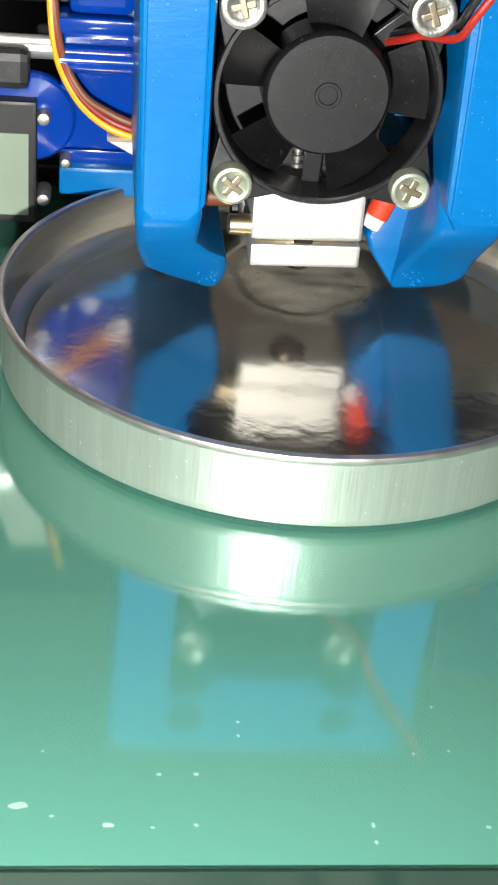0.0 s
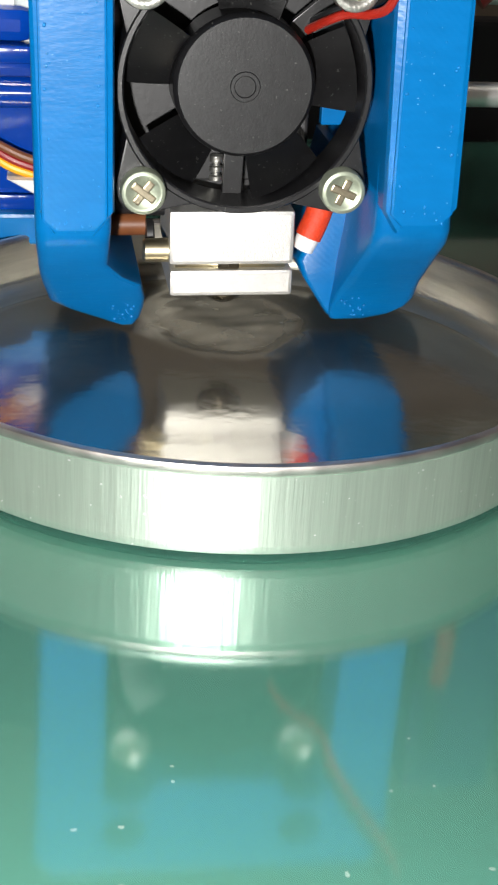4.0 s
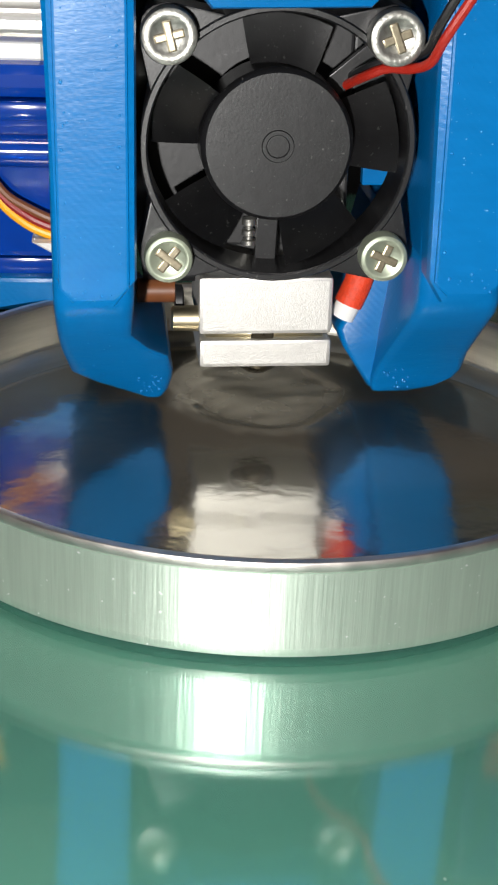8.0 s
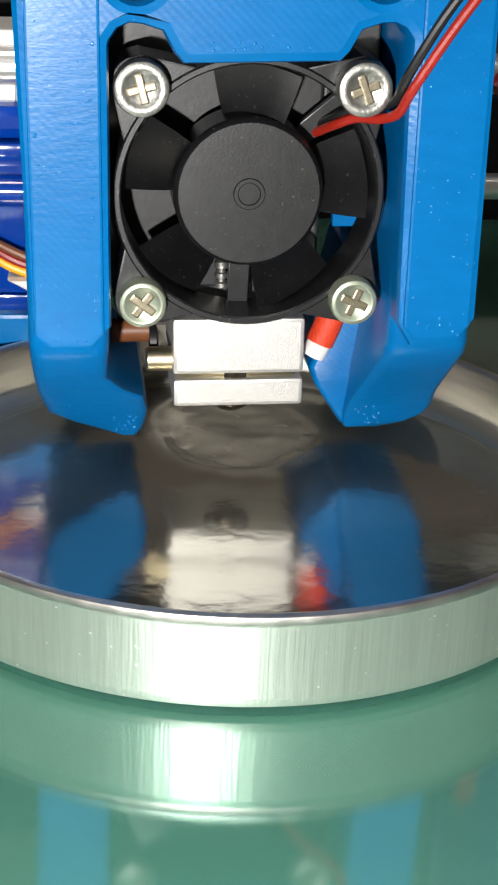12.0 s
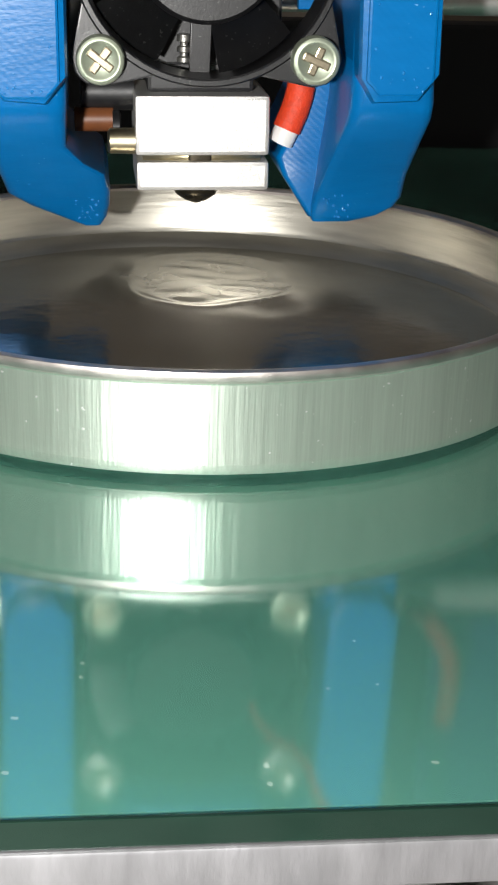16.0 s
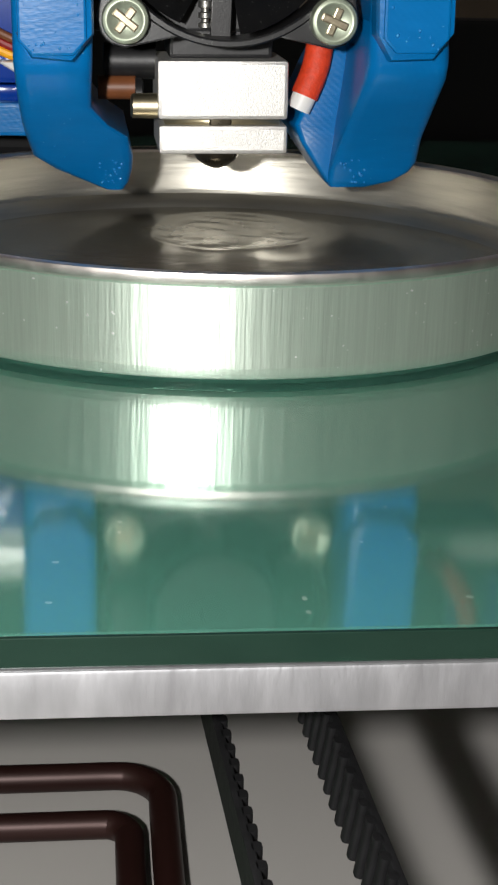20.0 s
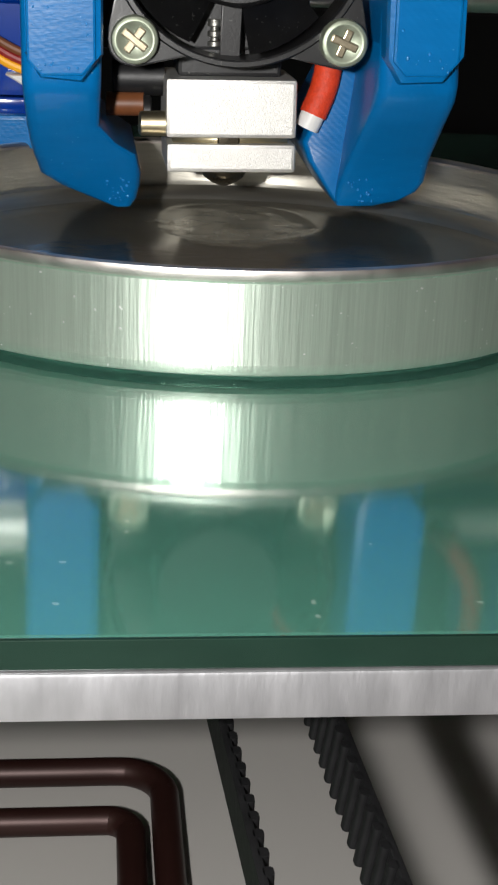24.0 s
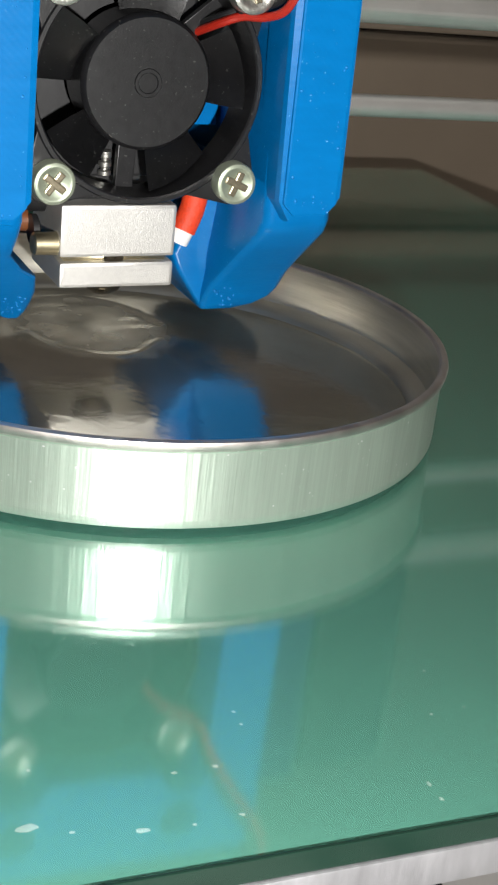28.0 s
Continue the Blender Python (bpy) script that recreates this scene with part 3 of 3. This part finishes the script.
def probe_servo():
    out = []
    a = anchor("servo_motor")
    tagged(a, "small translucent blue servo motor beside the print head", "servo")
    part("case", box(-42, -29, 38, 54, 10, 28.5, 0.8), M_SERVO, a)
    part("mounting_flange", box(-42.8, -28, 36.5, 55, 28.6, 31, 0.5), M_SERVO, a)
    part("gear_box", box(-41, -31, 38, 54, 31, 35.8, 1.6), M_SERVO, a)
    part("bottom_cover", box(-41.8, -29, 38, 54, 7.6, 9.9, 0.5), M_SERVO, a)
    part("case_rib", lathe([(2.2, -6.5), (2.2, 6.5)], 20, m=at(-35.5, 37.8, 24.5, Matrix.Rotation(radians(90), 4, "Y"))), M_SERVO, a)
    part("horn", lathe([(0, 1.2), (6.5, 1.0), (7, 0.4), (7, -1), (0, -1)], 32, m=at(-46.5, 38, 15, FRONT)), M_SERVO, a)
    out.append((a, (8, 2.5, 6.2)))
    b = anchor("servo_mount")
    tagged(b, "blue printed mount plate under the servo", "mount")
    part("mount_plate", box(-43, -27, 36, 56, 2.8, 7.4, 0.6), M_BLUE, b)
    out.append((b, (9, 2.5, 6.5)))
    k = part("bracket_plate", plate([(-31.6, 58), (-31.6, 21)] + [(-26.6 - 5 * math.cos(radians(g)), 21 - 6 * math.sin(radians(g))) for g in (20, 40, 60, 80)] + [(-21.5, 15), (-21.5, 58)], [], 27, 31, 0.5), M_BRACKET)
    tagged(k, "milled aluminium bracket plate with a rounded corner", "bracket")
    out.append((k, (6.2, 16, -2.0)))
    c = anchor("white_connector")
    tagged(c, "white plastic connector above the servo", "connector")
    part("connector_shell", box(-39.8, -30, 38, 50, 36.6, 48, 0.6), M_WHITE, c)
    part("connector_half", box(-47, -42.0, 38, 50, 36.4, 44.6, 0.6), M_WHITE, c)
    part("connector_latch", box(-41.8, -40, 38.6, 49, 35, 45, 0.2), M_BLACK, c)
    out.append((c, (7, 5.5, 3)))
    d = part("cable_clip", loft([(10.2, -32, -29, 38, 42), (13.5, -37.5, -29, 37, 42)], 0.6), M_WHITE)
    tagged(d, "white plastic cable clip under the servo wires", "clip")
    out.append((d, (10.8, -1.2, 6.0)))
    for i, (mt, lab) in enumerate(((M_ORANGE, "orange"), (M_DKRED, "red"), (M_BROWNW, "brown"))):
        o = 0.95 * i
        w = part("servo_wire", tube([(-41.5 + o * 0.2, 38, 60), (-43.2 - o * 0.4, 38, 51.8), (-44.2 + o * 0.1, 37, 39.9), (-43.4 + o * 0.4, 36, 27.8), (-40.4 + o * 0.5, 35, 20.9 + o * 0.2), (-36.2 + o * 0.5, 35, 16.6 + o * 0.9), (-31.2 + o * 0.3, 35, 14.6 + o * 1.0), (-24, 36, 13 + o)], 0.62), mt)
        tagged(w, "thin %s servo wire in a curved ribbon" % lab, "wire", group="servo wires")
        out.append((w, (8.6, 3, 5)))
    s = anchor("limit_switch")
    tagged(s, "black micro switch with a pale green label", "switch")
    part("switch_body", box(-48.5, -41.4, 30, 36, 1.2, 21, 0.5), M_BLACK, s)
    part("label", box(-48, -42.6, 29.7, 29.98, 2.6, 16.0, 0.05), M_LABEL, s, "pale green printed label")
    for z in (18.2, 5.0):
        part("switch_screw", lathe([(0, 0.9), (0.9, 0.7), (1.2, 0), (1.2, -4)], 18, m=at(-40.4, 31, z, FRONT)), M_STEEL, s)
    part("switch_screw", lathe([(0, 0.9), (0.7, 0.7), (0.9, 0), (0.9, -4)], 18, m=at(-37, 31, 11.2, FRONT)), M_STEEL, s)
    part("lever", box(-50, -42.5, 31, 35, 22.2, 28.2, 1.4), M_BLACK, s)
    part("lever_pin", lathe([(1.6, -5), (1.6, 4), (1.2, 4.4), (0, 4.4)], 20, m=at(-47, 33, 25.5, Matrix.Rotation(radians(90), 4, "Y"))), M_STEEL, s)
    out.append((s, (4, 7, 3.7)))
    m = part("plastic_arm", loft([(36, -56, -45.5, 40, 50), (44, -55, -44.6, 40, 50), (62, -50, -40, 40, 50)], 1.5), M_CREAM)
    tagged(m, "pale beige slanted plastic arm above the switch", "arm")
    out.append((m, (7, 7.5, 3)))
    h = part("carriage_housing", box(-80, -30, 58, 75, -1, 90, 2), M_DARK)
    tagged(h, "black plastic carriage housing behind the servo", "housing")
    out.append((h, (8.5, 8, 3)))
    return out


setting()
bed()
tin()
disc = water_disc()
belts()
bronze_bars()
green_sheet()
binder_clip()
wrench()
rear_frame()
lifted = gantry() + probe_servo()

# ---- print head ----
HX, HY, HZ, HYAW, HROLL = 1.66, 2.4, 39.4, 0.3, -0.8
head = anchor("print_head", HX, HY, HZ)
tagged(head, "printer hot end with blue printed air duct and black fan", "print head")


def shroud():
    out = [(-22.8, 31.4), (-25.4, 28.4), (-25.2, 24), (-24.3, -13.2), (-22.6, -16.0), (-18.0, -16.4), (-15.6, -13.4), (-15.5, 0), (-15.5, 17)]
    out += [(-12.9 + 2.6 * math.cos(radians(g)), 16.6 + 2.6 * math.sin(radians(g))) for g in (160, 130, 100, 70)]
    out += [(-10.0, 18.4), (-8.8, 16.2), (-7.8, 15.1), (8.6, 15.4), (9.6, 16.4), (10.8, 18.6)]
    out += [(13.6 + 2.6 * math.cos(radians(g)), 16.8 + 2.6 * math.sin(radians(g))) for g in (110, 80, 50, 20)]
    out += [(15.9, 10), (16.3, -13.4), (18.0, -16.2), (23.0, -16.0), (25.4, -13.0), (25.2, 19), (25.9, 28.4), (23.4, 31.4)]
    pads = None
    for x0, x1, bottom in ((-24.0, -16.4, -15.6), (17.0, 24.6, -15.2)):
        pads = plate([(x0, 28.5), (x0, bottom + 1.6), (x0 + 1.5, bottom), (x1 - 1.5, bottom), (x1, bottom + 1.6), (x1, 28.5)], [], -3.5, -2.8, 0.3, bm=pads)
    part("front_frame", plate(out, [circle(-12.6, 24.0, 2.9, 24), circle(12.9, 24.4, 2.9, 24)], -3.2, 4, 1.1, bm=pads), M_BLUE, head, "glossy blue printed frame with layer lines")
    rows = [(30.6, -24.9, -15.8, 0.5, 36), (-12, -24.8, -15.7, -0.2, 36), (-16.5, -24.8, -15.8, -0.6, 36), (-18.5, -24.7, -15.9, 0.4, 36), (-22, -24.5, -16.0, 3.4, 36), (-24.4, -24.2, -14.0, 5.6, 36, 1.3), (-26.0, -23.9, -11.6, 7.2, 36, 1.5), (-28.6, -23.2, -11.0, 9.2, 36, 1.6), (-30.4, -20.6, -11.1, 10.8, 34.5, 1.4), (-32.2, -16.8, -11.5, 12.4, 32, 1.0), (-33.3, -14.4, -12.2, 13.2, 29, 0.7)]
    part("duct", loft(rows, 1.5), M_BLUE, head, "blue printed air duct column")
    rows = [(30.6, 16.2, 25.3, 0.0, 36), (-12, 16.2, 25.5, -0.4, 36), (-16.5, 16.0, 25.6, -0.8, 36), (-18.5, 15.8, 25.6, 0.2, 36), (-22, 15.3, 25.3, 4.0, 36), (-26.5, 14.6, 24.9, 8.8, 36, 1.4), (-29.8, 14.1, 25.0, 12.0, 36, 1.0), (-31.2, 13.9, 24.2, 12.9, 34, 0.8), (-32.4, 13.9, 22.2, 13.5, 32, 0.7), (-33.2, 14.2, 19.0, 14.0, 29, 0.6)]
    part("duct", loft(rows, 1.5), M_BLUE, head, "blue printed air duct column")
    rows = [(-12, 14.8, 20, 17, 35.5), (-17, 13.6, 20, 15.5, 35.5), (-25.4, 9.6, 20, 15.0, 35.5, 0.8), (-27.5, 10.3, 20, 14.2, 35.5, 0.8), (-32.6, 13.6, 18, 14.0, 31, 0.7)]
    part("duct_mouth", loft(rows, 1.0), M_BLUE, head, "slanted blue outlet of the air duct", angle=70, flats=False)
    part("duct_bridge", box(-16, 16.4, 6, 34, 21, 30.6, 0.5), M_BLUE, head)
    part("backing", box(-15.6, 9.6, 13, 24, -14, 20.8, 0.4), M_BLACK, head)
    part("backing", box(9.6, 15.9, 13, 24, -3.9, 20.8, 0.3), M_BLACK, head)
    fin = [(0, -1.6), (0.85, -1.6), (0.85, -1.1), (0.5, -0.95), (0.5, -0.6), (0.85, -0.45), (0.85, 0.1), (0.5, 0.25), (0.5, 0.6), (0.85, 0.75), (0.85, 1.5), (0, 1.5)]
    part("throat_screw", lathe(fin, 20, m=at(-2.1, 11.6, -11.8)), M_STEEL, head, "bright steel screw seen through the fan")
    part("inner_panel", box(12.2, 15.8, 18, 19.5, -8.0, -4.0, 0.2), M_BLUE, head, "blue inner panel behind the fan")


def stringing_glints():
    """Tiny molten drops and strings along the pads' borders and on the feet, added pale to stand for the print's
    glints.
    """
    rnd = random.Random(23)
    spots = []
    for x0, x1, z0 in ((-24.0, -16.4, -15.6), (17.0, 24.6, -15.2)):
        for x in (x0 + 0.9, x1 - 0.9):
            spots += [(x + rnd.gauss(0, 0.15), -3.5, rnd.uniform(z0 + 2, 27), 0.9) for _ in range(9)]
        spots += [(rnd.uniform(x0 + 1, x1 - 1), -3.5, z0 + rnd.uniform(0.3, 3.0), 0.8) for _ in range(8)]
        spots += [(rnd.uniform(x0 + 1, x1 - 1), -3.5, rnd.uniform(z0 + 3, 27), 0.5) for _ in range(9)]
    spots += [(rnd.uniform(-6, 7), -3.2, 16.3 + rnd.uniform(0, 1.2), 0.9) for _ in range(14)]
    # front of the feet: depth grows towards the tips
    for xa, xb, za, zb, ya, yb, n in ((-21.5, -13.0, -25.0, -29.0, 6.5, 9.7, 10), (-15.4, -12.4, -29.0, -32.6, 9.6, 12.7, 20), (14.9, 18.6, -28.0, -32.6, 10.6, 13.6, 18)):
        for _ in range(n):
            u = rnd.random()
            spots.append((rnd.uniform(xa, xb), ya + (yb - ya) * u, za + (zb - za) * u, 1.0))
    b = bmesh.new()
    for x, y, z, k in spots:
        r = k * rnd.uniform(0.09, 0.2)
        m = Matrix.Translation((x, y, z)) @ Matrix.Diagonal((r * rnd.uniform(0.8, 1.6), 0.5 * r, r * rnd.uniform(0.8, 1.8), 1))
        bmesh.ops.create_icosphere(b, subdivisions=1, radius=1, matrix=m)
    ob = part("stringing_glints", b, M_BEAD, head, "pale molten drops added as glints on the print", angle=80, flats=False)
    tagged(ob, "pale molten drops added as glints on the print", kind="stuff")


def fan():
    f = anchor("cooling_fan")
    f.parent = head
    ring = [(15.15, 0), (15.15, 7), (14.95, 7.25), (14.45, 7.25), (14.25, 7), (14.2, 0.3), (14.5, 0)]
    part("ring", lathe(ring, 72, closed=True, m=at(0, 9.6, 0, FRONT)), M_FAN, f)
    for sx, sz in ((-1, 1), (1, 1), (-1, -1), (1, -1)):
        ear = [(sx * 14.9 * math.cos(radians(a)), sz * 14.9 * math.sin(radians(a))) for a in (22, 30, 37, 45, 53, 60, 68)]
        ear += [(sx * (12 + 3.2 * math.cos(radians(a))), sz * (12 + 3.2 * math.sin(radians(a)))) for a in (90, 60, 45, 30, 0)]
        part("ear", plate(ear if sx * sz > 0 else ear[::-1], [], 2.6, 9.0, 0.2), M_FAN, f)
    hub = [(0, 6.6), (1.2, 6.6), (1.3, 6.75), (1.7, 6.75), (1.8, 6.6), (7.9, 6.6), (8.3, 6.25), (8.45, 5.7), (8.5, 1.0), (8.5, 0)]
    part("hub", lathe(hub, 64, m=at(0, 9.6, 0, FRONT)), M_FAN, f)
    for k, a in enumerate((86, 162, 227, 296, 7)):
        b = bmesh.new()
        grid = []
        for i in range(7):
            r = 8.1 + (13.8 - 8.1) * i / 6
            row = []
            for j in range(7):
                u = j / 6
                ang = radians(a + (u - 0.5) * (46 - 6 * i / 6))
                row.append(b.verts.new((r * math.cos(ang), 4.0 + 3.6 * u ** 1.2 + 0.3 * math.sin(u * 3), r * math.sin(ang))))
            grid.append(row)
        for i in range(6):
            for j in range(6):
                b.faces.new((grid[i][j], grid[i + 1][j], grid[i + 1][j + 1], grid[i][j + 1]))
        bmesh.ops.solidify(b, geom=list(b.faces), thickness=0.5)
        part("blade", b, M_FAN, f)
    for a in (40, 160, 268):
        b = box(8, 15, 8.2, 9.4, -1.2, 1.2, 0.1)
        bmesh.ops.rotate(b, matrix=Matrix.Rotation(-radians(a), 3, "Y"), verts=b.verts)
        part("strut", b, M_FAN, f)
    for sx, sz, r, y, m in ((-12, 12, 3.0, 0, M_STEEL), (12, 12, 3.0, 0, M_STEEL), (-12, -12, 2.7, 0.3, M_ZINC), (12, -12, 2.7, 0.3, M_ZINC)):
        s = anchor("screw")
        s.parent = f
        s.location = (sx * MM, y * MM, sz * MM)
        turn = random.uniform(0, 90)
        dish = [(0, -0.55), (0.9, -0.45), (1.9, -0.12), (2.1, 0.0), (r - 0.45, 0.0), (r - 0.12, -0.15), (r, -0.5), (r, -2.2)]
        part("screw_head", lathe(dish, 36, m=at(0, 0, 0, FRONT)), m, s)
        for g in (0, 90):
            arm = part("star_recess", box(-1.65, 1.65, 0.03, 0.5, -0.48, 0.48, 0.2), M_SLOT, s)
            arm.rotation_euler = (0, radians(g + turn), 0)
            arm.location = (0, 0.0004 * MM * g, 0)
        part("screw_shank", lathe([(1.5, -2), (1.5, -9)], 16, m=at(0, 0, 0, FRONT)), M_STEEL, s)


def hot_end():
    BY = 10.4
    part("heater_block", box(-7.95, 8.1, BY, BY + 14, -24.3, -17.2, 0.5), M_BLOCK, head, "sandblasted aluminium heater block")
    part("heater_block_clamp", box(-7.85, 8.1, BY, BY + 14, -28.5, -25.0, 0.5), M_BLOCK, head)
    part("block_core", box(-7.0, 7.2, BY + 1.2, BY + 13.5, -25.1, -24.2, 0), M_BRASS, head)
    part("nozzle", lathe([(2.9, 0), (2.9, -0.6), (2.5, -1.3), (1.5, -2.0), (0.5, -2.4), (0, -2.4)], 32, m=at(-0.4, BY + 4.5, -28.4)), M_DARKMET, head)
    part("grub_screw", lathe([(0, 0.4), (1.2, 0.3), (1.4, 0)], 20, m=at(-0.2, BY + 0.8, -24.65, FRONT)), M_DARKMET, head)
    side = Matrix.Rotation(radians(-90), 4, "Y")
    part("heater_cartridge", lathe([(0, 3.3), (1.2, 3.3), (1.5, 3.05), (1.55, 0)], 28, m=at(-7.9, BY + 1.9, -22.8, side)), M_BRASS, head, "brass-coloured heater cartridge end")
    part("cartridge_collar", lathe([(0, 3.0), (2.0, 3.0), (2.0, 2.2), (1.6, 2.0)], 28, m=at(-7.5, BY + 5.6, -21.8, side)), M_BLACK, head)
    part("thermistor_sleeve", tube([(12.8, BY + 5.5, -12.0), (12.6, BY + 4.8, -15.2), (11.9, BY + 4.2, -18.6), (10.6, BY + 3.9, -21.8)], 1.75, 14), M_SKIN, head, "red braided sleeve")
    part("sleeve_end", tube([(10.8, BY + 3.9, -21.4), (9.9, BY + 4.0, -23.4)], 1.55, 12), M_WHITE, head, "white fibre sleeve end")
    part("lead_sleeve", lathe([(0, 3.2), (2.2, 3.1), (2.3, -3.4), (0, -3.4)], 24, m=at(-11.2, BY + 9, -18.0, side)), M_BLACK, head, "black sleeve on the heater leads")
    part("lead_tape", lathe([(0, 2.4), (1.5, 2.3), (1.5, -2.4), (0, -2.4)], 20, m=at(-12.8, BY + 8, -21.2, side)), M_BROWNW, head, "brown heat-proof tape on the leads")
    part("heat_break", box(-6.4, 6.4, BY + 3, BY + 14, -17.2, -6, 0.5), M_BLACK, head)


def wires():
    part("fan_wire", tube([(7.8, 9.2, 5.4), (9.6, 4.6, 7.4), (11.6, 2.8, 8.5), (13.8, 0.8, 8.8), (15.3, -1.5, 9.9), (16.4, -3.2, 12.8), (19.9, -4, 18.8), (25.4, -4, 27.0), (28, -2, 33), (31, 6, 42), (33, 24, 50), (34, 40, 56)], 0.55), M_RED, head, "thin red insulated wire")
    part("fan_wire", tube([(8.3, 9.4, 6.3), (10.0, 5.2, 8.2), (12.0, 3.6, 9.3), (14.2, 1.8, 10.0), (15.3, -0.6, 11.3), (15.8, -2.8, 14.0), (19.0, -3.8, 20.2), (24.4, -3.8, 28.2), (27, -2, 34), (30, 6, 43), (32, 24, 51), (33, 40, 57)], 0.55), M_BLACK, head, "thin black insulated wire")


shroud()
stringing_glints()
fan()
hot_end()
wires()


def motions():
    walk(head, [(t, pose(HX * MM, HY * MM, (HZ + h) * MM, 0, HROLL, HYAW)) for t, h in HEAD_LIFT])
    for ob, (x, y, z) in lifted:
        walk(ob, [(t, pose(x * MM, y * MM, (z + h) * MM)) for t, h in HEAD_LIFT])
    # the stirred water sways and trembles under the air
    rows = []
    for k in range(57):
        rows.append((k * 0.5, pose(DIMPLE[0] * MM, DIMPLE[1] * MM, WATER_Z * MM, 0, 0, 9 * math.sin(k * 1.7) + 7 * math.sin(k * 0.9))))
    walk(disc, rows)


motions()
